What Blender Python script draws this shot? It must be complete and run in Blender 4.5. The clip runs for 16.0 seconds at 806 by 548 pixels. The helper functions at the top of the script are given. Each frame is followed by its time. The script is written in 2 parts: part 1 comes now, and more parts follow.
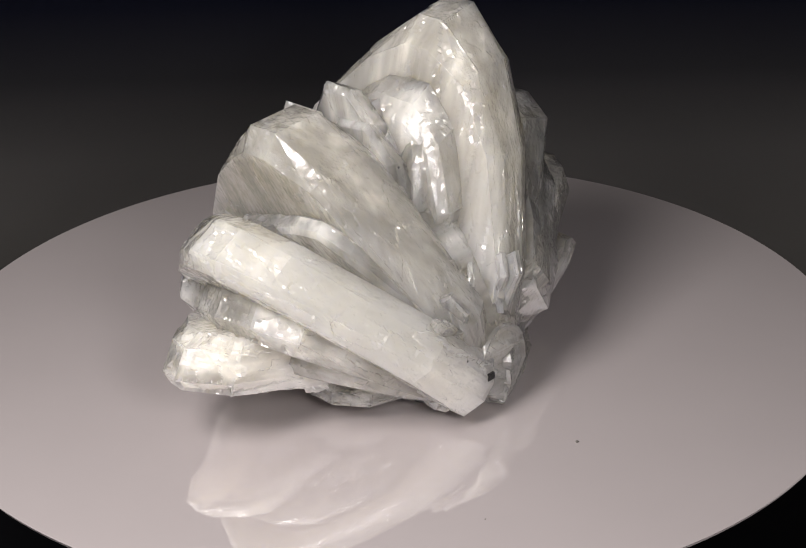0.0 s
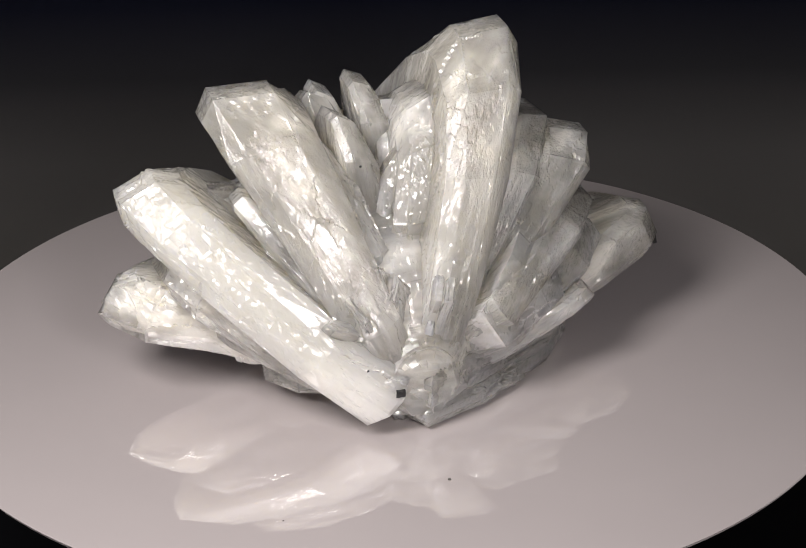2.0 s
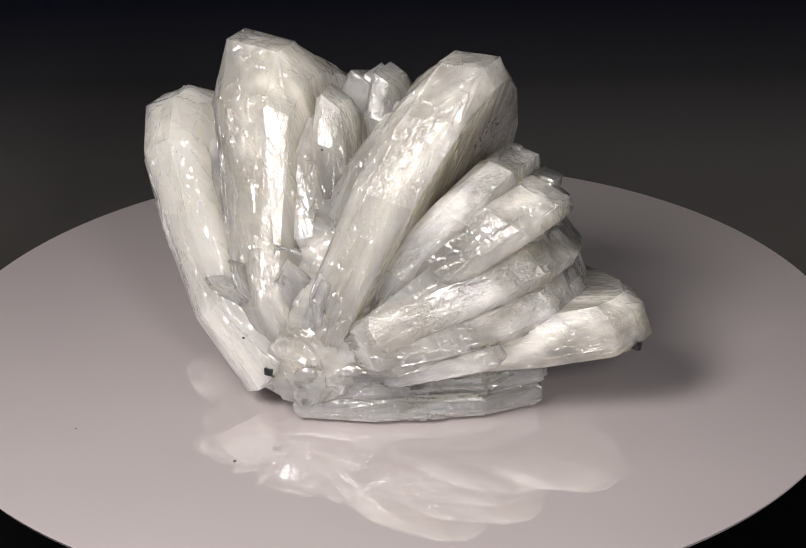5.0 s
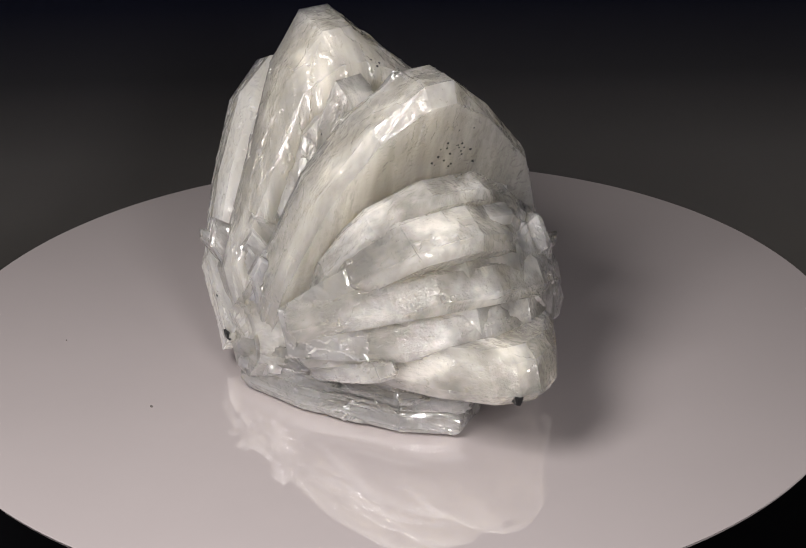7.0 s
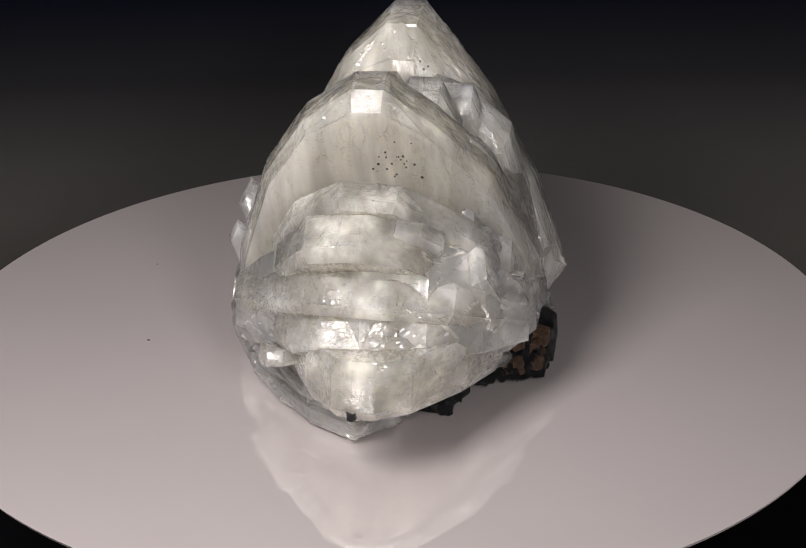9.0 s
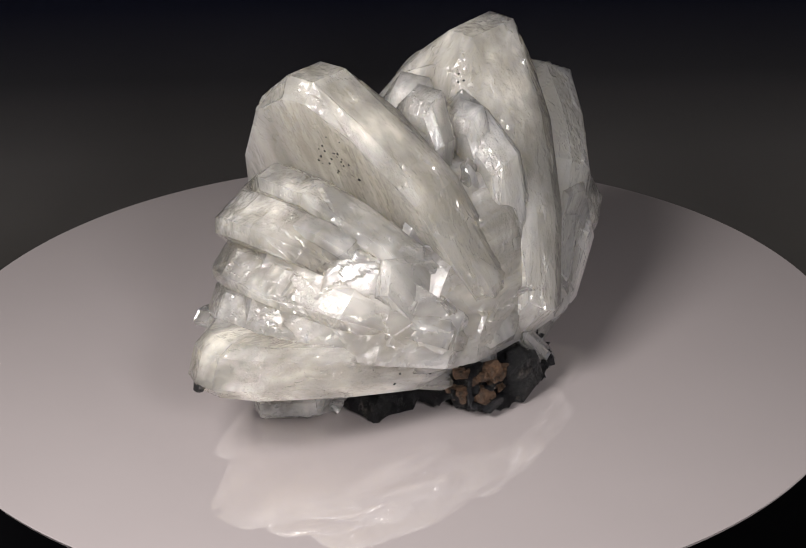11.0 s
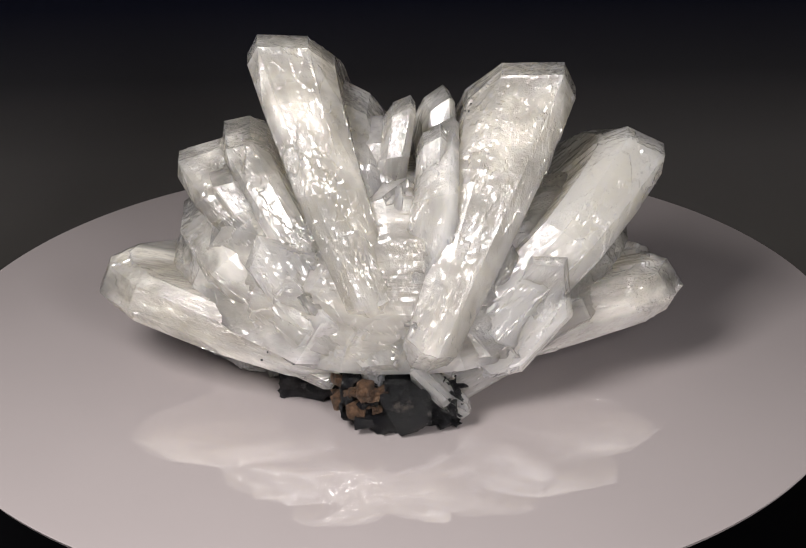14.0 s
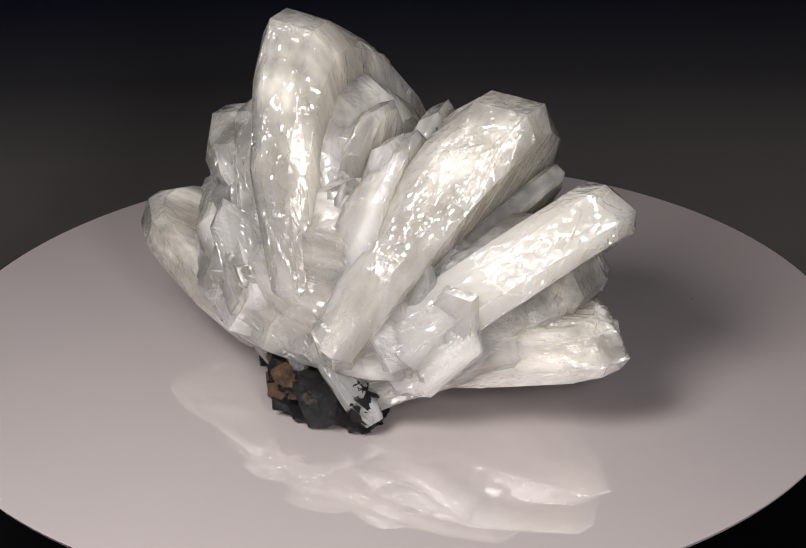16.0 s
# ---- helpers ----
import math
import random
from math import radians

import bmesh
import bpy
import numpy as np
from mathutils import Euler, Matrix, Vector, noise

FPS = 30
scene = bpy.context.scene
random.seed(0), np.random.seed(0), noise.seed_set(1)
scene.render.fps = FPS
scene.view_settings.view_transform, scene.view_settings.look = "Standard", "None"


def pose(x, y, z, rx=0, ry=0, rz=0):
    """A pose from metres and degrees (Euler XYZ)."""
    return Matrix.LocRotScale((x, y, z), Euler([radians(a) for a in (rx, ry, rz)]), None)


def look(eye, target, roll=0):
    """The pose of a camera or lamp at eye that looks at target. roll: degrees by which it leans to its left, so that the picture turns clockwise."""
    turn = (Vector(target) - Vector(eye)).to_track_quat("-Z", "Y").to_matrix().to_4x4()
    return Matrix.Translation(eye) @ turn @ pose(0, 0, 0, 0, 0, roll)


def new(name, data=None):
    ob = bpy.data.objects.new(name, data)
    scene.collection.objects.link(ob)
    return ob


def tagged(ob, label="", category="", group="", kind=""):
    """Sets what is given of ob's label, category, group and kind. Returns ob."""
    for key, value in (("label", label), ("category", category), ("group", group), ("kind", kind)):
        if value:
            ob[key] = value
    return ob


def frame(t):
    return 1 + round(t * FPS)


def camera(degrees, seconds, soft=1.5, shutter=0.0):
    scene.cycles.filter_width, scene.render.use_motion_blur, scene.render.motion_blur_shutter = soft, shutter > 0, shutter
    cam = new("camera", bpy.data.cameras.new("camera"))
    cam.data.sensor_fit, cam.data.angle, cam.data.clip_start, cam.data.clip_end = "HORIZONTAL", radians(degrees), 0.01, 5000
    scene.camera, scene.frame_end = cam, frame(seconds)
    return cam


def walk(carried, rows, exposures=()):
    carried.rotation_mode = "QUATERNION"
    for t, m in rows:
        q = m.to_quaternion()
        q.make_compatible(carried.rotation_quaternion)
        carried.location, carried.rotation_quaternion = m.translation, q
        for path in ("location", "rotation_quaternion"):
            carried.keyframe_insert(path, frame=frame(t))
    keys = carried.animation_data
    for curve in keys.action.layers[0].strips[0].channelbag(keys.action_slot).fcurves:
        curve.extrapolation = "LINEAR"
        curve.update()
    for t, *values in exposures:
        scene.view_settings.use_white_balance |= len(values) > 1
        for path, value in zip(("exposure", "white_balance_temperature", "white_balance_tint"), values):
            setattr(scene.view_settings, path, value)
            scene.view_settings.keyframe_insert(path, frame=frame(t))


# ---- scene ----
# The camera stands still; the platter and the crystal cluster on it turn.
cam = camera(10.54, 16.0, soft=1.1)
EYE = (0.0, -0.62495, 0.32877)
AIM = (EYE[0] + 0.00330016 * 0.7, EYE[1] + 0.89406187 * 0.7, EYE[2] - 0.44793134 * 0.7)
walk(cam, [(0.0, look(EYE, AIM, -1.2)), (16.0, look(EYE, AIM, -1.2))])
START, RATE = 50.0, -16.471          # the turn of platter and cluster: degrees, degrees a second

# ---- light ----
scene.view_settings.exposure = 0.0
world = bpy.data.worlds.new("studio")
scene.world = world
world.use_nodes = True
world.node_tree.nodes["Background"].inputs["Color"].default_value = (1.0, 0.95, 0.9, 1)
world.node_tree.nodes["Background"].inputs["Strength"].default_value = 0.07


def softbox(name, eye, target, w, h, power, colour):
    lamp = bpy.data.lights.new(name, "AREA")
    lamp.shape, lamp.size, lamp.size_y, lamp.energy, lamp.color = "RECTANGLE", w, h, power, colour
    ob = new(name, lamp)
    ob.matrix_world = look(eye, target)
    return ob


softbox("key_light", (-0.145, -0.23, 0.275), (0.0, 0.0, 0.02), 0.13, 0.13, 1.66, (1.0, 0.955, 0.91))
softbox("fill_light", (0.11, -0.43, 0.25), (0.0, 0.0, 0.02), 0.10, 0.10, 1.12, (1.0, 0.96, 0.93))


# ---- materials ----
class Nodes:
    def __init__(self, name):
        self.mat = bpy.data.materials.new(name)
        self.mat.use_nodes = True
        self.tree = self.mat.node_tree
        self.bsdf = self.tree.nodes["Principled BSDF"]

    def add(self, kind, **values):
        n = self.tree.nodes.new(kind)
        for k, v in values.items():
            n.inputs[k].default_value = v
        return n

    def link(self, a, b):
        self.tree.links.new(a, b)

    def set(self, **values):
        for k, v in values.items():
            self.bsdf.inputs[k.replace("_", " ")].default_value = v

    def coords(self, scale):
        c = self.add("ShaderNodeTexCoord")
        m = self.add("ShaderNodeMapping")
        m.inputs["Scale"].default_value = scale
        self.link(c.outputs["Object"], m.inputs["Vector"])
        return m.outputs["Vector"]

    def noise(self, vec, scale, detail=4.0, rough=0.55):
        n = self.add("ShaderNodeTexNoise", Scale=scale, Detail=detail, Roughness=rough)
        self.link(vec, n.inputs["Vector"])
        return n.outputs["Fac"]

    def ramp(self, fac, stops):
        r = self.add("ShaderNodeValToRGB")
        e = r.color_ramp.elements
        while len(e) < len(stops):
            e.new(0.5)
        for el, (p, c) in zip(e, stops):
            el.position, el.color = p, (c if len(c) == 4 else (*c, 1)) if isinstance(c, tuple) else (c, c, c, 1)
        self.link(fac, r.inputs["Fac"])
        return r.outputs["Color"]

    def bump(self, height, strength, distance, below=None):
        b = self.add("ShaderNodeBump", Strength=strength, Distance=distance)
        self.link(height, b.inputs["Height"])
        if below is not None:
            self.link(below, b.inputs["Normal"])
        return b.outputs["Normal"]


def crystal_material(name, tint, milk, clear, frost, striae):
    """Milky, half clear mineral with glinting cleavage steps. The crystal's length is its x axis."""
    n = Nodes(name)
    c = n.add("ShaderNodeTexCoord")
    own = n.add("ShaderNodeObjectInfo")

    def coords(scale):
        m = n.add("ShaderNodeMapping")
        m.inputs["Scale"].default_value = scale
        n.link(c.outputs["Object"], m.inputs["Vector"])
        shift = n.add("ShaderNodeVectorMath")
        shift.operation = "ADD"
        n.link(m.outputs["Vector"], shift.inputs[0])
        n.link(own.outputs["Random"], shift.inputs[1])
        return shift.outputs["Vector"]

    fine, along, lines = coords((1, 1, 1)), coords((0.15, 1, 1)), coords((0.05, 1, 1))
    # clear windows among milky veils
    veil = n.noise(along, 130.0, 3.0, 0.55)
    n.link(n.ramp(veil, [(0.40, clear), (0.55, clear * 0.6), (0.66, 0.0)]), n.bsdf.inputs["Transmission Weight"])
    cloud = n.ramp(n.noise(fine, 90.0, 4.0), [(0.32, tint), (0.66, milk)])
    cracks = n.ramp(n.noise(along, 1500.0, 3.0, 0.7), [(0.28, 0.80), (0.36, 1.0)])
    mix = n.add("ShaderNodeMix")
    mix.data_type, mix.blend_type = "RGBA", "MULTIPLY"
    mix.inputs[0].default_value = 1.0
    n.link(cloud, mix.inputs[6])
    n.link(cracks, mix.inputs[7])
    n.link(mix.outputs[2], n.bsdf.inputs["Base Color"])
    # frosted patches beside glassy ones
    frosted = n.ramp(n.noise(fine, 110.0, 4.0, 0.6), [(0.44, 0.0), (0.58, frost)])
    rough = n.add("ShaderNodeMapRange")
    n.link(frosted, rough.inputs["Value"])
    rough.inputs["To Min"].default_value, rough.inputs["To Max"].default_value = 0.10, 0.34
    n.link(rough.outputs["Result"], n.bsdf.inputs["Roughness"])
    n.set(IOR=1.56, Subsurface_Weight=1.0, Subsurface_Scale=0.016)
    n.bsdf.inputs["Subsurface Radius"].default_value = (1.0, 0.97, 0.82)
    # growth lines along the blade, in bands, and fine grit where it is frosted
    band = n.ramp(n.noise(along, 95.0, 3.0, 0.6), [(0.46, striae * 0.05), (0.60, striae)])
    grooves = n.add("ShaderNodeBump", Distance=0.0006)
    n.link(n.noise(lines, 1300.0, 3.0, 0.65), grooves.inputs["Height"])
    n.link(band, grooves.inputs["Strength"])
    grit = n.add("ShaderNodeBump", Distance=0.0003)
    n.link(n.noise(fine, 2300.0, 3.0, 0.7), grit.inputs["Height"])
    n.link(frosted, grit.inputs["Strength"])
    n.link(grooves.outputs["Normal"], grit.inputs["Normal"])
    n.link(grit.outputs["Normal"], n.bsdf.inputs["Normal"])
    # tiny cleavage facets, each tilted its own way, thick in patches and sparse between
    cells = n.add("ShaderNodeTexVoronoi", Scale=2500.0)
    n.link(coords((0.3, 1, 1)), cells.inputs["Vector"])
    tilt = n.add("ShaderNodeVectorMath")
    tilt.operation = "SUBTRACT"
    n.link(cells.outputs["Color"], tilt.inputs[0])
    tilt.inputs[1].default_value = (0.5, 0.5, 0.5)
    patch = n.ramp(n.noise(along, 190.0, 4.0, 0.65), [(0.38, 0.12), (0.54, 0.65)])
    size = n.add("ShaderNodeVectorMath")
    size.operation = "MULTIPLY"
    n.link(tilt.outputs["Vector"], size.inputs[0])
    n.link(patch, size.inputs[1])
    total = n.add("ShaderNodeVectorMath")
    total.operation = "ADD"
    n.link(grooves.outputs["Normal"], total.inputs[0])
    n.link(size.outputs["Vector"], total.inputs[1])
    unit = n.add("ShaderNodeVectorMath")
    unit.operation = "NORMALIZE"
    n.link(total.outputs["Vector"], unit.inputs[0])
    n.link(unit.outputs["Vector"], n.bsdf.inputs["Coat Normal"])
    n.set(Coat_Weight=0.9, Coat_Roughness=0.06, Coat_IOR=1.85)
    return n.mat


def rock_material():
    n = Nodes("dark_matrix")
    v = n.coords((1, 1, 1))
    n.link(n.ramp(n.noise(v, 260.0, 6.0, 0.7), [(0.34, (0.006, 0.0065, 0.008)), (0.57, (0.013, 0.013, 0.016)), (0.73, (0.12, 0.105, 0.09))]), n.bsdf.inputs["Base Color"])
    n.set(Roughness=0.22)
    n.link(n.bump(n.noise(v, 700.0, 6.0, 0.75), 0.9, 0.002), n.bsdf.inputs["Normal"])
    return n.mat


def rust_material():
    n = Nodes("rusty_matrix")
    v = n.coords((1, 1, 1))
    n.link(n.ramp(n.noise(v, 330.0, 6.0, 0.7), [(0.34, (0.02, 0.014, 0.011)), (0.54, (0.13, 0.068, 0.036)), (0.72, (0.40, 0.29, 0.21))]), n.bsdf.inputs["Base Color"])
    n.set(Roughness=0.55)
    n.link(n.bump(n.noise(v, 800.0, 6.0, 0.75), 0.9, 0.002), n.bsdf.inputs["Normal"])
    return n.mat


def plain_material(name, colour, rough, grain=0.06, scale=60.0, bump=0.05):
    n = Nodes(name)
    v = n.coords((1, 1, 1))
    lo, hi = tuple(c * (1 - grain) for c in colour), tuple(min(1, c * (1 + grain)) for c in colour)
    n.link(n.ramp(n.noise(v, scale, 4.0), [(0.3, lo), (0.7, hi)]), n.bsdf.inputs["Base Color"])
    n.link(n.ramp(n.noise(v, scale * 3, 4.0), [(0.3, rough * 0.85), (0.7, rough * 1.15)]), n.bsdf.inputs["Roughness"])
    if bump:
        n.link(n.bump(n.noise(v, scale * 20, 3.0), bump, 0.0002), n.bsdf.inputs["Normal"])
    return n.mat


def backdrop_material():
    """Backdrop card with light falloff put into its colour: grey below, running into blue-black above."""
    n = Nodes("falloff_card")
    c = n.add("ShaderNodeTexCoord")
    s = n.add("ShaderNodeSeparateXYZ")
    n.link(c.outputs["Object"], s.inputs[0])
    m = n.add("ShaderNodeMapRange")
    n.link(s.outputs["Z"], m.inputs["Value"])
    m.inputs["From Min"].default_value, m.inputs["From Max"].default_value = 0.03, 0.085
    # the ramp over height stands in for light fading up the card
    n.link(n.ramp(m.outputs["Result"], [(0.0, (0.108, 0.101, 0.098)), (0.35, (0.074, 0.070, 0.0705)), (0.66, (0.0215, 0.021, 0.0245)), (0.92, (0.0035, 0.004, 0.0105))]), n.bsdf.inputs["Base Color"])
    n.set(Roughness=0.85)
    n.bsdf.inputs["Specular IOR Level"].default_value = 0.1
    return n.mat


CLEAR = crystal_material("clear_crystal", (0.70, 0.655, 0.585), (0.785, 0.745, 0.68), 0.70, 0.3, 0.9)
MILKY = crystal_material("milky_crystal", (0.705, 0.66, 0.592), (0.78, 0.742, 0.68), 0.60, 0.4, 0.5)
WHITE = crystal_material("white_crystal", (0.70, 0.667, 0.612), (0.765, 0.736, 0.69), 0.26, 0.25, 0.12)
ROCK, RUST = rock_material(), rust_material()
BLACK = plain_material("black_mineral", (0.012, 0.012, 0.013), 0.3)
ACRYLIC = plain_material("white_acrylic", (0.475, 0.427, 0.436), 0.025, 0.02, 25.0, 0.0)
ACRYLIC.node_tree.nodes["Principled BSDF"].inputs["IOR"].default_value = 3.4
GLUE = plain_material("dark_film", (0.01, 0.01, 0.011), 0.5)
TABLE = plain_material("black_table", (0.004, 0.004, 0.005), 0.7)
TABLE.node_tree.nodes["Principled BSDF"].inputs["Specular IOR Level"].default_value = 0.03
DUST = plain_material("dust", (0.10, 0.09, 0.085), 0.8)


# ---- building ----
def part(name, bm, material, parent, label=""):
    me = bpy.data.meshes.new(name)
    bm.to_mesh(me)
    bm.free()
    me.materials.append(material)
    ob = new(name, me)
    ob.parent = parent
    return tagged(ob, label) if label else ob


def smooth_by_angle(bm, degrees):
    bm.normal_update()
    for f in bm.faces:
        f.smooth = True
    for e in bm.edges:
        e.smooth = len(e.link_faces) == 2 and e.calc_face_angle(0) < radians(degrees)


def refine(bm, longest):
    for _ in range(8):
        bmesh.ops.triangulate(bm, faces=bm.faces[:])
        long = [e for e in bm.edges if e.calc_length() > longest]
        if not long:
            break
        bmesh.ops.subdivide_edges(bm, edges=long, cuts=1)
    bmesh.ops.triangulate(bm, faces=bm.faces[:])


def lathe(bm, profile, steps=192):
    """A body of revolution round z from (radius, height) pairs, closed at both ends."""
    rings = []
    for r, z in profile:
        rings.append([bm.verts.new((r * math.cos(2 * math.pi * k / steps), r * math.sin(2 * math.pi * k / steps), z)) for k in range(steps)])
    for a, b in zip(rings, rings[1:]):
        for k in range(steps):
            bm.faces.new((a[k], a[(k + 1) % steps], b[(k + 1) % steps], b[k]))
    bm.faces.new(rings[0][::-1])
    bm.faces.new(rings[-1])
    bmesh.ops.recalc_face_normals(bm, faces=bm.faces[:])
    smooth_by_angle(bm, 30)
    return bm


MM = 0.001


def blade(outline, thick, bevel, seed, rough=0.25, tip_thick=1.0, lift=0.0, slant=0.0, longest=0.68):
    """A tabular crystal in millimetres: outline of (along, across) pairs, bevelled towards both broad faces; slant cuts its
    end back on the upper face (negative: on the lower one)."""
    cx = sum(p[0] for p in outline) / len(outline)
    cy = sum(p[1] for p in outline) / len(outline)
    top = max(p[0] for p in outline)
    bm = bmesh.new()
    for s, y in outline:
        d = math.hypot(s - cx, y - cy) or 1
        h = thick / 2 * (1 + (tip_thick - 1) * max(0, s) / top)
        flank = 0.30 + 0.28 * max(0.0, s / top)
        ends = 0.24 * thick * tip_thick * max(0.0, s / top) ** 8
        for side, b in ((flank, 0.0), (-flank, 0.0), (1, bevel + 3.0 * (0.58 - flank) + ends), (-1, bevel + 3.0 * (0.58 - flank) + ends)):
            k = 1 - min(0.7, b / d)
            cut = abs(slant) * (1 + side * (1 if slant > 0 else -1)) / 2 * max(0.0, s / top) ** 2
            bm.verts.new((cx + (s - cx) * k - cut, cy + (y - cy) * k, side * h + lift))
    bmesh.ops.convex_hull(bm, input=bm.verts[:])
    bmesh.ops.delete(bm, geom=[v for v in bm.verts if not v.link_faces], context="VERTS")
    bmesh.ops.dissolve_limit(bm, angle_limit=radians(2), verts=bm.verts[:], edges=bm.edges[:])
    return weather(bm, seed, rough, longest)


def weather(bm, seed, rough, longest=0.9, cell=3.6, stretch=0.25):
    """Cleavage facets, each with its own tilt and step, on a body in millimetres; returns it in metres."""
    refine(bm, longest)
    bm.normal_update()
    bm.verts.index_update()
    edge = {}
    for v in bm.verts:
        dots = [v.normal.dot(f.normal) for f in v.link_faces]
        edge[v.index] = 0.12 if min(dots) < 0.985 else 1.0
    off = Vector((seed * 17.3, seed * 5.1, seed * 9.7))
    moves = []
    for v in bm.verts:
        p = v.co
        q = Vector((p.x * stretch, p.y, p.z)) / cell + off
        site = noise.voronoi(q)[1][0]
        tilt = noise.cell_vector(site * 7.31)
        step = (tilt.x + tilt.y - 1.0) * 0.5 + (tilt - Vector((0.5, 0.5, 0.5))).dot(q - site) * 1.9
        calm = min(1.0, max(0.12, 0.5 + 1.6 * noise.noise(p * 0.07 + off)))
        big = q * 0.34
        home = noise.voronoi(big)[1][0]
        step += (noise.cell_vector(home * 5.17) - Vector((0.5, 0.5, 0.5))).dot(big - home) * 1.6
        small = Vector((p.x * 0.3, p.y, p.z)) / 1.5 + off
        spot = noise.voronoi(small)[1][0]
        broken = min(1.0, max(0.05, 0.35 + 2.2 * noise.noise(p * 0.13 - off)))
        chips = 0.42 * broken * (noise.cell_vector(spot * 6.43) - Vector((0.5, 0.5, 0.5))).dot(small - spot)
        moves.append(v.normal * (edge[v.index] * chips + edge[v.index] * rough * ((step - 0.3) * 1.6 * calm + 0.10 * noise.noise(p * 1.3 + off))))
    for v, m in zip(bm.verts, moves):
        v.co += m
    bmesh.ops.scale(bm, vec=(MM, MM, MM), verts=bm.verts[:])
    bmesh.ops.recalc_face_normals(bm, faces=bm.faces[:])
    return bm


def lump(size, seed, rough, longest=1.0, cut=9, cell=3.6):
    """An irregular broken chunk in millimetres inside a box of that size."""
    rng = random.Random(seed)
    bm = bmesh.new()
    for _ in range(cut * 4):
        d = Vector((rng.gauss(0, 1), rng.gauss(0, 1), rng.gauss(0, 1))).normalized()
        d = Vector([max(-0.8, min(0.8, c * 1.25)) / 0.8 for c in d])
        bm.verts.new((d.x * size[0] / 2, d.y * size[1] / 2, d.z * size[2] / 2))
    bmesh.ops.convex_hull(bm, input=bm.verts[:])
    bmesh.ops.delete(bm, geom=[v for v in bm.verts if not v.link_faces], context="VERTS")
    return weather(bm, seed, rough, longest, cell, 1.0)


# ---- setting ----
bm = bmesh.new()
lathe(bm, [(0.9, -0.062), (0.9, -0.06)], 64)
table = part("table_top", bm, TABLE, None)
tagged(table, "matte black table top under the turntable", "table", kind="structure")

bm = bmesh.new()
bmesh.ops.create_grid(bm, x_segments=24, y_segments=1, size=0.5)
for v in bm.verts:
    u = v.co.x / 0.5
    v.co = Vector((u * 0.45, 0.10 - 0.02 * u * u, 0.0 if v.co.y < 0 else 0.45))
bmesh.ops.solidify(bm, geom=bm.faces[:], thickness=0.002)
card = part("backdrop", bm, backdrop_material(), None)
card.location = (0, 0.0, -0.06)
tagged(card, "backdrop card with light falloff painted grey to black", "backdrop", kind="structure")

# ---- turntable ----
turntable = tagged(new("turntable"), "round glossy white turntable with a thin double rim", "turntable")
turntable.location = (0, 0, -0.06)
R = 0.075
base = part("base", lathe(bmesh.new(), [(0.045, 0.0), (0.047, 0.002), (0.047, 0.045), (0.044, 0.050), (0.012, 0.0505), (0.012, 0.0585)]), TABLE, turntable, "black motor base")
platter = part("platter", lathe(bmesh.new(), [(R - 0.0008, -0.00036), (R - 0.0001, -0.0003), (R, -0.00018), (R - 0.0001, -0.00005), (R - 0.0002, 0.0)]), ACRYLIC, turntable, "glossy white acrylic platter")
platter.location = (0, 0, 0.06)
part("film", lathe(bmesh.new(), [(R - 0.0010, -0.0008), (R - 0.0010, -0.00036)]), GLUE, platter, "dark film between the rims")
part("lower_plate", lathe(bmesh.new(), [(R - 0.0009, -0.00105), (R - 0.0006, -0.0010), (R - 0.00055, -0.0009), (R - 0.0007, -0.0008)]), ACRYLIC, platter, "thin lower rim")

# ---- crystal cluster ----
cluster = tagged(new("crystal_cluster"), "fan of milky translucent blade crystals on dark matrix rock", "mineral specimen")


def crystal(outline, base, angle, thick, bevel, seed, material=MILKY, lean=0, roll=0, rough=0.2, tip=1.0, lift=0.0, label="", growths=0, slant=0.0):
    """A blade that rises from base (millimetres) at that angle over the long axis of the fan, thick at its foot and tip times
    as thick at its end, with thinner blades grown along both its faces."""
    ob = part("crystal", blade(outline, thick, bevel, seed, rough, tip, lift, slant), material, cluster, label)
    ob.matrix_local = pose(base[0] * MM, base[1] * MM, base[2] * MM, roll, -angle, lean)
    rng = random.Random(seed * 7 + 1)
    length = max(p[0] for p in outline)
    low, high = min(p[1] for p in outline), max(p[1] for p in outline)
    for k in range(growths):
        f = rng.uniform(0.45, 0.86)
        w = rng.uniform(0.25, 0.5)
        mid = rng.uniform(low * (1 - w), high * (1 - w)) * 0.85
        small = [(s * f, mid + y * w) for s, y in outline]
        side = 1 if k % 2 else -1
        at = thick * (1 + (tip - 1) * 0.45) * 0.5 * side * rng.uniform(0.7, 1.1)
        sub = part("crystal", blade(small, thick * rng.uniform(0.4, 0.7), bevel * 0.5, seed * 11 + k, rough, tip, at, slant * rng.uniform(0.5, 1.5)), rng.choice((material, CLEAR)), cluster)
        sub.matrix_local = pose(base[0] * MM, base[1] * MM, base[2] * MM, roll + rng.uniform(-6, 6), -angle - rng.uniform(0, 4) * side, lean + rng.uniform(-6, 6))
    return ob


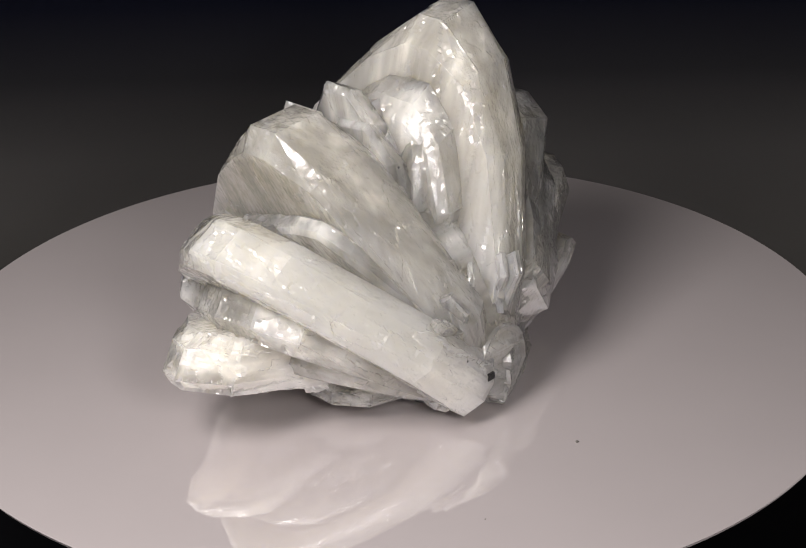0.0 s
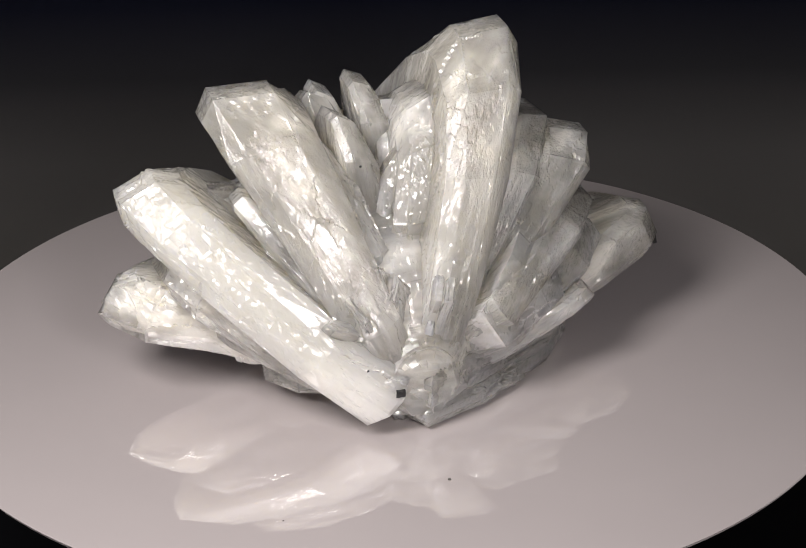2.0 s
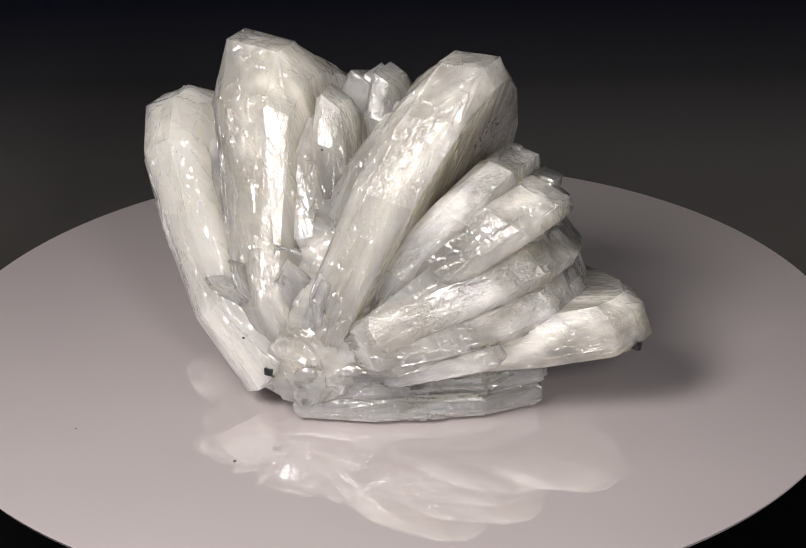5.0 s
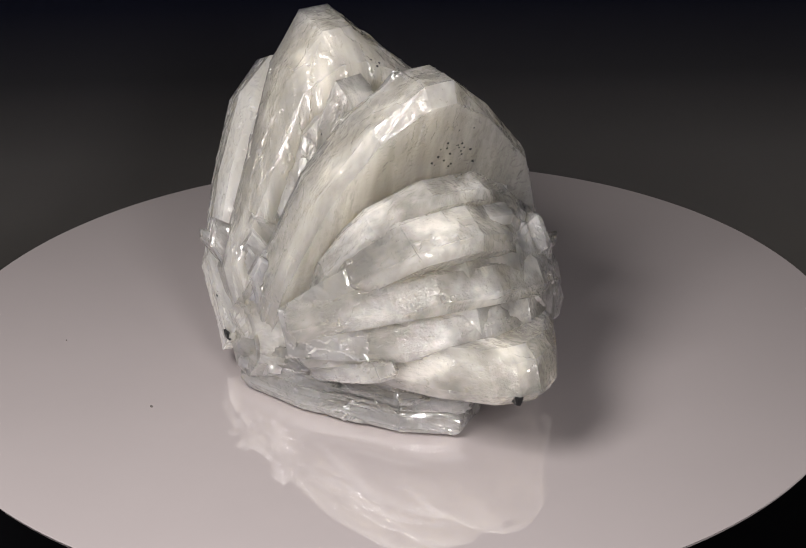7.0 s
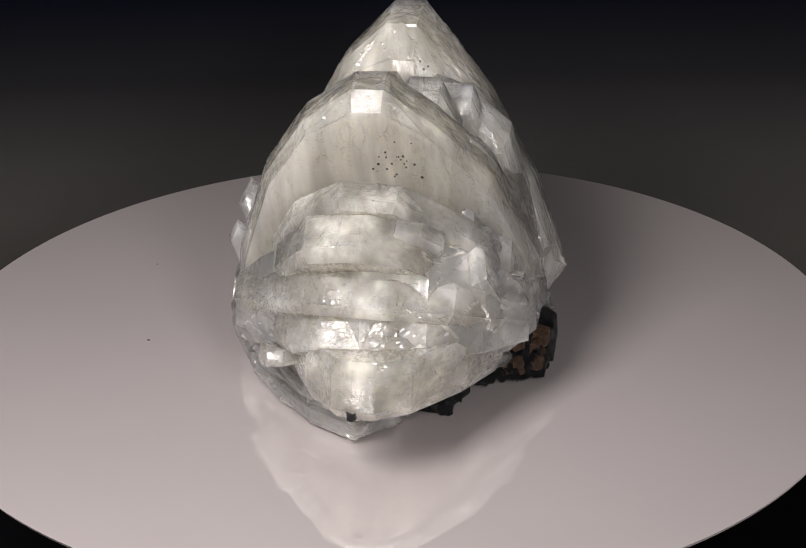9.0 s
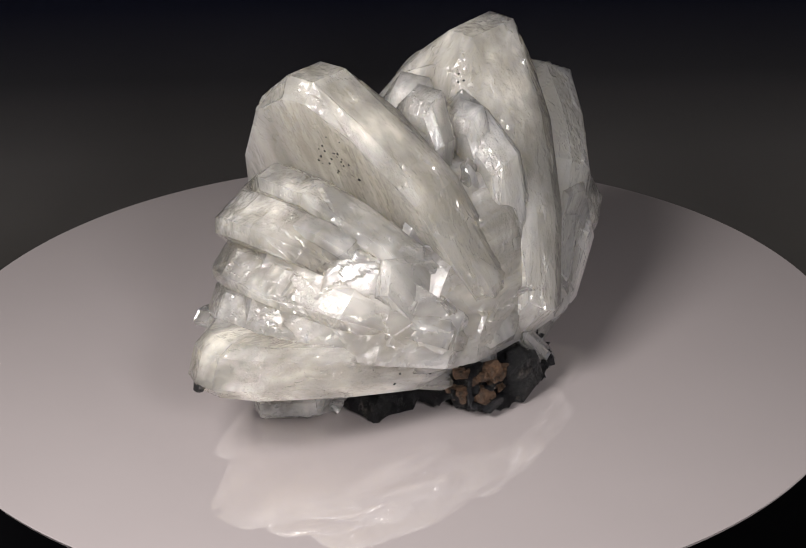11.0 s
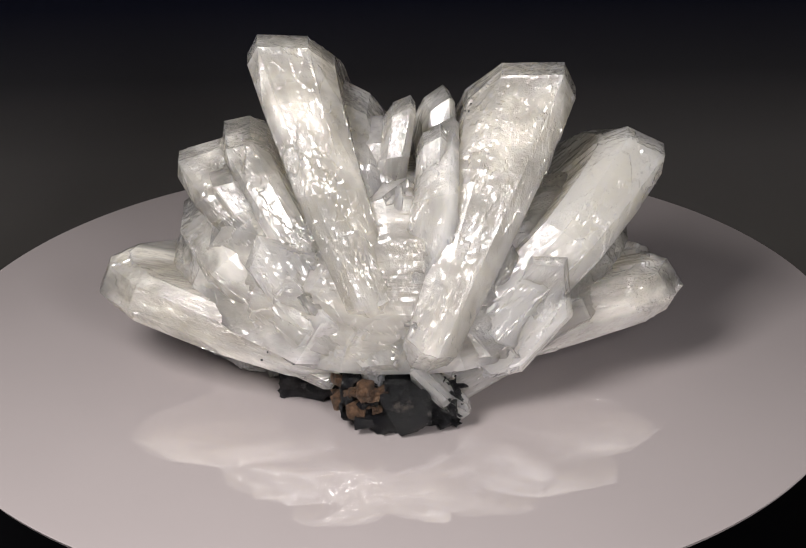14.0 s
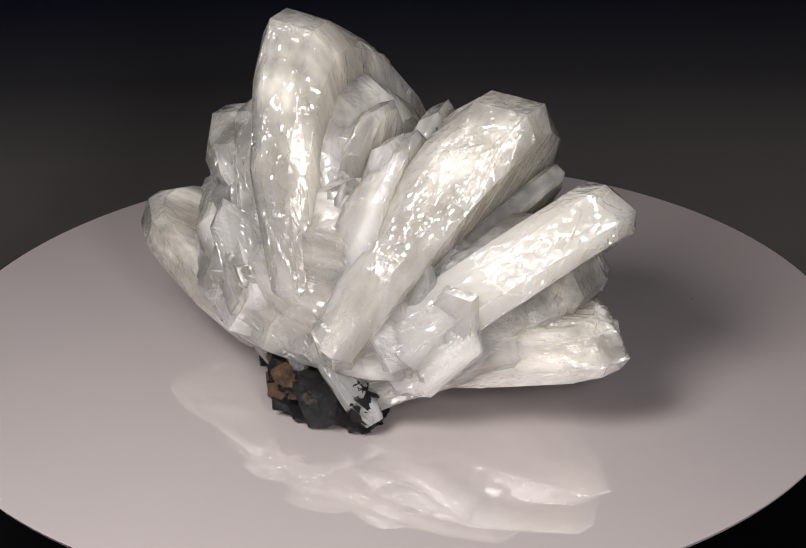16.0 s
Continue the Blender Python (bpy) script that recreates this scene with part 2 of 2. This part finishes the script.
# the fan, from the low blade with the black grain round to the low blade opposite
crystal([(46.8, 0.5), (46.8, 4), (44.5, -3), (34, -8.5), (14, -15), (0, -15), (0, 20), (15, 20), (28, 16), (42, 9)], (0, 0, 8.5), 11.5, 7.5, 0.7, 1, CLEAR, tip=1.15, rough=0.2, slant=1.5)
sheets = random.Random(14)
for k in range(3):        # the low slab of broken sheets that lies on the platter
    d = [sheets.uniform(-1.6, 1.2) for _ in range(5)]
    crystal([(38 + d[0], 4), (38.5 + d[1], -4), (30 + d[2], -9 + d[3] * 0.5), (12, -11.3 + d[4] * 0.4), (0, -11 + d[3] * 0.5), (0, 9), (29, 9)], (-7, -16, 2.7 + 2.7 * k), 0.8 * k, 3.9, 0.25, 120 + k, MILKY, lean=28 + d[4], rough=1.3, growths=1)
crystal([(36, -6), (36, 4), (31, -12), (14, -22), (0, -20), (0, 20), (15, 23), (30, 13)], (0, 0, 9), 21, 5.5, 0.5, 3, CLEAR, tip=1.3, rough=0.25, roll=2, growths=1, slant=2)
crystal([(37, -6), (37, 4), (32, -12), (14, -23), (0, -20), (0, 22), (15, 24), (31, 14)], (0, 0, 10), 30, 5.5, 0.5, 4, CLEAR, tip=1.4, rough=0.25, roll=-2, growths=1, slant=3)
crystal([(27, 0), (23, -4), (4, -6), (0, -3), (0, 4), (20, 4)], (6, 17, 14), 22, 5, 1.2, 5, CLEAR, lean=-22, rough=0.12)
crystal([(43.5, -3), (43.5, 1), (40, -9), (26, -15), (0, -19), (0, 20), (24, 15), (38, 8)], (0, 0, 10), 42.5, 5.5, 0.5, 6, CLEAR, tip=1.9, rough=0.22, lift=0.6, slant=6, growths=1)
crystal([(39, 5), (38, 9), (30, 1), (20, 0), (20, 12), (33, 12)], (0, 0, 10), 46, 5, 0.8, 28, CLEAR, rough=0.2, slant=3)
crystal([(41, -4), (40, 5), (33, -12), (20, -17), (0, -18), (0, 20), (24, 18), (34, 11)], (0, 0, 10), 53.5, 5.5, 0.6, 26, CLEAR, tip=1.2, rough=0.25, slant=3)
crystal([(54.5, -2.5), (54.5, 2.5), (47, -10.5), (34, -17.5), (15, -23), (3, -24), (0, -12), (0, 10), (3, 22), (15, 24.5), (34, 18.5), (47, 9.5)], (-2, 0, 8), 70.0, 6.8, 0.6, 7, MILKY, tip=1.85, rough=0.2, roll=2, slant=5.5)
crystal([(42, -4), (42, 4), (36, 12), (22, 19), (8, 15), (0, 8), (0, -10), (24, -14), (36, -10)], (-3, 0, 8), 79, 8, 0.7, 18, MILKY, tip=0.75, rough=0.3, roll=-4, growths=2, slant=5)
crystal([(26, -2.5), (26, 2.5), (20, -6.5), (0, -7), (0, 7), (19, 6)], (2.0, 6, 24), 101, 5.5, 0.6, 8, CLEAR, tip=0.8, rough=0.2, slant=-3)
crystal([(26, -2), (26, 3), (18, -6), (0, -8), (0, 8), (18, 6)], (-6, 10, 20.5), 93, 6.5, 0.6, 9, CLEAR, tip=0.7, rough=0.2, slant=-3)
crystal([(27, -2), (27, 3), (20, -6), (0, -9), (0, 9), (20, 7)], (-5, -2, 21), 97, 7, 0.6, 10, CLEAR, tip=0.7, rough=0.2, roll=12, slant=-4)
crystal([(40, 4), (38, 9), (30, -6), (18, -12), (0, -10), (0, 18), (18, 20), (32, 16)], (-3, 3, 8), 99, 13, 0.6, 11, MILKY, tip=0.4, rough=0.3, slant=-4, growths=2)
crystal([(37, 4), (35, 10), (24, -8), (0, -15), (0, 20), (24, 18)], (0, -1, 8), 87, 14, 0.6, 12, MILKY, tip=0.4, rough=0.35, growths=2)
crystal([(51, -2), (51, 3), (43, -9), (12, -25), (2, -24), (0, -10), (0, 10), (2, 24), (8, 28), (23, 22.5), (37, 14.5), (45, 8)], (-4, 0, 8), 114, 7.0, 0.8, 13, MILKY, tip=2.2, rough=0.2, roll=-2, slant=-7)
crystal([(38, -4), (38, 4), (33, 13), (22, 19), (8, 15), (0, 8), (0, -12), (20, -16), (33, -10)], (-4, 0, 8), 106, 9, 0.6, 24, MILKY, tip=0.8, rough=0.3, roll=4, growths=1, slant=-4)
crystal([(37, -9), (36, -4), (32, -13), (12, -22), (0, -14), (0, 20), (28, 12)], (-4, 0, 8), 128, 5.5, 0.5, 14, CLEAR, tip=0.6, rough=0.3)
crystal([(37, 2), (36, 7), (30, 14), (14, 20), (0, 20), (0, -12), (20, -8), (33, -3)], (-4.5, 0, 7.5), 130, 8, 0.7, 25, CLEAR, tip=0.5, rough=0.3, growths=1, slant=-5)
crystal([(50, -3), (50, 2), (44, -10), (30, -18), (16, -24.5), (1, -26), (0, -12), (0, 12), (2, 19), (15, 23), (34, 16), (43, 9)], (-5, 0, 6.5), 138.0, 10.5, 1.0, 15, WHITE, tip=1.0, rough=0.25, roll=-3, slant=-4, lift=0.6)
crystal([(37, -4), (37, 3), (33, -11), (18, -19), (0, -20), (0, 22), (16, 22), (34, 9)], (-5, 0, 6), 149, 11, 0.8, 20, MILKY, tip=0.85, rough=0.4)
crystal([(43, 0), (41, 4), (37, -7), (20, -11), (0, -13), (0, 12), (20, 11), (36, 7)], (-5, 4, 9), 168.5, 9.5, 0.6, 16, CLEAR, tip=0.95, rough=0.7, growths=3, slant=-3)
crystal([(31, 5), (31, 10), (24, -8), (12, -17), (0, -20), (0, 22), (27, 15)], (-6, -1, 6), 158, 9, 0.8, 17, MILKY, tip=0.7, rough=0.35, growths=1)
crystal([(17, -4), (16, 2), (13, -9), (0, -12), (0, 6), (11, 6)], (-6, -3, 4.0), 176, 3.5, 0.5, 29, CLEAR, rough=0.4)


def web(name, low, high, reach, seed, label, squeeze=1.0):
    """Massive crystal that fills the fan between two angles, highest in its middle and thinning towards its sides."""
    bm = bmesh.new()
    for k in range(7):
        a = radians(low + (high - low) * k / 6)
        for y, f in ((-23, 0.38), (-18, 0.63), (-10, 0.89), (0, 1.0), (10, 0.92), (18, 0.72), (24, 0.45)):
            bm.verts.new((-2 + reach * f * math.cos(a), y * squeeze, max(9.0, 8 + reach * f * math.sin(a))))
    for y in (-17, 19):
        bm.verts.new((-2, y * squeeze, 9))
    bmesh.ops.convex_hull(bm, input=bm.verts[:])
    bmesh.ops.delete(bm, geom=[v for v in bm.verts if not v.link_faces], context="VERTS")
    bmesh.ops.dissolve_limit(bm, angle_limit=radians(9), verts=bm.verts[:], edges=bm.edges[:])
    return part(name, weather(bm, seed, 0.3, 0.7, 5.0, 0.7), MILKY, cluster, label)


web("web", 15, 46, 38.0, 51, "massive milky crystal between the blades")
web("web", 122, 160, 33, 52, "massive milky crystal between the blades")

bm = bmesh.new()
for y, r in ((-25, 8), (-20, 14), (-14, 22), (-7, 27), (2, 31), (10, 32), (16, 30), (21, 25), (24.5, 14)):
    for k in range(13):
        t = radians(4 + 164 * k / 12)
        k_side = r * (0.70 + 0.30 * math.sin(t) ** 2)
        bm.verts.new((-2 + k_side * math.cos(t), y, max(7 + k_side * math.sin(t), 3.5 if y < 5 else 11)))
    low = 3.5 if y < 5 else 10.5
    bm.verts.new((-2 - r * 0.3, y, low))
    bm.verts.new((-2 + r * 0.3, y, low))
bmesh.ops.convex_hull(bm, input=bm.verts[:])
bmesh.ops.delete(bm, geom=[v for v in bm.verts if not v.link_faces], context="VERTS")
part("core", weather(bm, 21, 0.6, 0.8, 4.5, 0.7), MILKY, cluster, "massive white crystal base")
foot = part("foot", lump((18, 13, 10), 23, 0.8), CLEAR, cluster, "broken clear crystal mass")
foot.location = (-3 * MM, -17 * MM, 7.3 * MM)
# stubby shoots that fill the valleys of the fan
rng = random.Random(5)
for k in range(30):
    angle, y = rng.uniform(8, 165), rng.uniform(-19, 19)
    h, w = rng.uniform(27, 36) * (1 - 0.017 * abs(y)), rng.uniform(3.0, 6.0)
    shoot = part("crystal", blade([(h, 0), (h - w, -w), (6, -w * 1.2), (6, w * 1.2), (h - w * 1.3, w)], rng.uniform(2.5, 4.5), 0.5, 200 + k, 0.25, 0.5), rng.choice((MILKY, CLEAR)), cluster)
    shoot.matrix_local = pose(-2 * MM, y * 0.7 * MM, 8 * MM, -1.1 * y) @ pose(0, 0, 0, rng.uniform(-40, 40), -angle, rng.uniform(-8, 8))
for k in range(36):
    front = k % 8 < 5
    h, w = rng.uniform(7, 14), rng.uniform(1.4, 3.4)
    shoot = part("crystal", blade([(h, rng.uniform(-0.5, 0.5)), (h - w, -w), (0, -w), (0, w), (h - w * 1.5, w)], rng.uniform(1.2, 2.8), 0.4, 300 + k, 0.3, 0.7), rng.choice((MILKY, CLEAR)), cluster)
    x = rng.uniform(-10, 7)
    y, z, tip_over = (rng.uniform(-21, -12), rng.uniform(7, 16), rng.uniform(5, 32)) if front else (rng.uniform(13, 21), rng.uniform(10, 18), rng.uniform(-45, -5))
    shoot.matrix_local = pose(x * MM, y * MM, z * MM, tip_over) @ pose(0, 0, 0, rng.uniform(-60, 60), -(90 - 5.0 * x + rng.uniform(-22, 22)))
# broad plates that lean against the back of the fan
for k, (x, y, z, angle, h, w, tilt, turn) in enumerate(((1, 23, 10, 84, 27, 7.5, 17, 78), (-7, 22, 10, 112, 29, 6.5, 15, 100), (7, 21, 11, 62, 25, 6.0, 15, 84), (-13, 20, 9, 134, 24, 6.0, 12, 96), (-2, 21.5, 14, 96, 27, 5.5, 20, 104), (4, 20.5, 16, 75, 22, 5.0, 20, 70))):
    plate = part("crystal", blade([(h, -w * 0.3), (h - w * 0.6, -w), (4, -w * 0.9), (0, -w * 0.4), (0, w * 0.4), (5, w), (h - w * 1.1, w * 0.9)], 5.5, 1.0, 400 + k, 0.3, 0.7, 0.0, 3.0), rng.choice((MILKY, CLEAR)), cluster)
    plate.matrix_local = pose(x * MM, y * MM, z * MM, tilt) @ pose(0, 0, 0, 0, -angle) @ pose(0, 0, 0, turn)
# a tongue of crystal that hangs over the rock, and splinters round the rim of the foot
crystal([(12, -1.5), (12, 1), (8, -3), (0, -3.5), (0, 3.5), (8, 3)], (-4, 22, 11.5), 228, 3, 0.6, 61, CLEAR, lean=-8, rough=0.3)
crystal([(9, 0), (6, -2.5), (0, -3), (0, 3), (6, 2.5)], (3, 21, 12.5), 262, 3.5, 0.6, 62, MILKY, rough=0.3)
crystal([(12, 0), (9, -3), (0, -3), (0, 3), (8, 3)], (8, 18, 6.5), 18, 3, 0.6, 63, CLEAR, lean=-20, rough=0.3)
# matrix lumps; the last, under the low blade, is added as its dark shadow
for k, (p, size) in enumerate((((-3, 15, 5.5), (15, 15, 10.5)), ((-6, 20, 4.2), (9, 9, 8)), ((0, 21, 3.8), (10, 8, 7.4)), ((4, 19, 5.5), (8, 9, 8)), ((-2.5, 23.5, 4.2), (8, 6, 7.5)), ((5, 14, 5.5), (9, 10, 9)), ((11, 8, 4.2), (13, 12, 8)))):
    rock = part("rock_and_shade", lump(size, 31 + 3 * k, 1.0, 0.5, cell=1.7), ROCK, cluster, "dark glossy grey matrix rock, one lump standing for shadow")
    rock.location = [c * MM for c in p]
for k in range(46):        # jagged crumbs that roughen the rock, rusty on its crest
    x, y, z = rng.uniform(-8, 8), rng.uniform(18, 26.5), rng.uniform(1.2, 9.5)
    rusty = z > 3.0 and x > 0.0
    if math.hypot((x + 0.5) / 9, (y - 19) / 7.2) > 1.0 - 0.02 * abs(z - 4):
        y = 19 + 6.6 * math.sqrt(max(0.0, 1 - ((x + 0.5) / 9) ** 2))
    d = rng.uniform(1.6, 3.4)
    crumb = part("rock_crumb", lump((d, d * rng.uniform(0.6, 1.0), d * rng.uniform(0.6, 1.0)), 500 + k, 0.35, 0.35, 4, 0.9), RUST if rusty else ROCK, cluster, "rusty brown crumb of matrix" if rusty else "")
    crumb.location = (x * MM, y * MM, z * MM)


def seat(p, out):
    """Where a line that comes in from outside towards p (millimetres) first meets the cluster."""
    out = Vector(out).normalized()
    bpy.context.view_layer.update()
    start = Vector(p) * MM + out * 0.06
    hit, place, *_ = scene.ray_cast(bpy.context.evaluated_depsgraph_get(), start, -out)
    return place if hit and (place - Vector(p) * MM).length < 0.012 else Vector(p) * MM


def speckle(p, out, size, seed, label=""):
    place = seat(p, out)
    ob = part("black_grain", lump(size, seed, 0.05, 0.5), BLACK, cluster, label)
    ob.location = place - Vector(out).normalized() * (0.22 * size[0] * MM)


speckle((-6.3, -25.2, 8.0), (-0.2, -0.95, 0.25), (1.5, 1.1, 1.6), 41, "small black mineral grain")
speckle((44.8, 0.6, 14.5), (0.72, -0.68, 0.15), (1.4, 1.4, 1.9), 42, "small black mineral grain")
for k in range(22):
    jitter = Vector((rng.gauss(0, 1.0), rng.gauss(0, 1.8), rng.gauss(0, 1.8)))
    d = rng.uniform(0.15, 0.45)
    speckle(Vector((18.1, 3.7, 43.8)) + jitter, (0.9, 0.0, 0.4), (d, d, d), 70 + k)
for k, (p, out) in enumerate((((-6.3, -8.3, 39.6), (0.7, -0.5, 0.4)), ((-10, -22, 12), (-0.4, -0.9, 0.2)), ((-33, 5, 30), (-0.8, -0.3, 0.4)), ((14, 17, 10), (0.2, 0.9, 0.2)),
                              ((20, 16, 10), (0.0, 1.0, 0.1)), ((19, 15, 11), (0.0, 1.0, 0.2)), ((-15.5, 3.9, 45.8), (0.8, 0.0, 0.5)), ((-14.5, 4.6, 45), (0.8, 0.0, 0.5)), ((-16, 5.2, 44.6), (0.8, 0.0, 0.5)))):
    speckle(p, out, (0.4, 0.35, 0.35), 95 + k)

# ---- dust on the platter ----
for k, (x, y, d) in enumerate(((-3.4, -40.4, 0.45), (3.9, -16.2, 0.5), (-31.0, -44.0, 0.25))):
    speck = part("dust_speck", lump((d, d * 0.8, d * 0.5), 51 + k, 0.02, 0.3), DUST, platter)
    speck.location = (x * MM, y * MM, d * 0.2 * MM)


def motions():
    times = [float(t) for t in range(17)]
    walk(platter, [(t, pose(0, 0, 0.06, 0, 0, START + RATE * t)) for t in times])
    walk(cluster, [(t, pose(0, 0, 0, 0, 0, START + RATE * t)) for t in times])


motions()
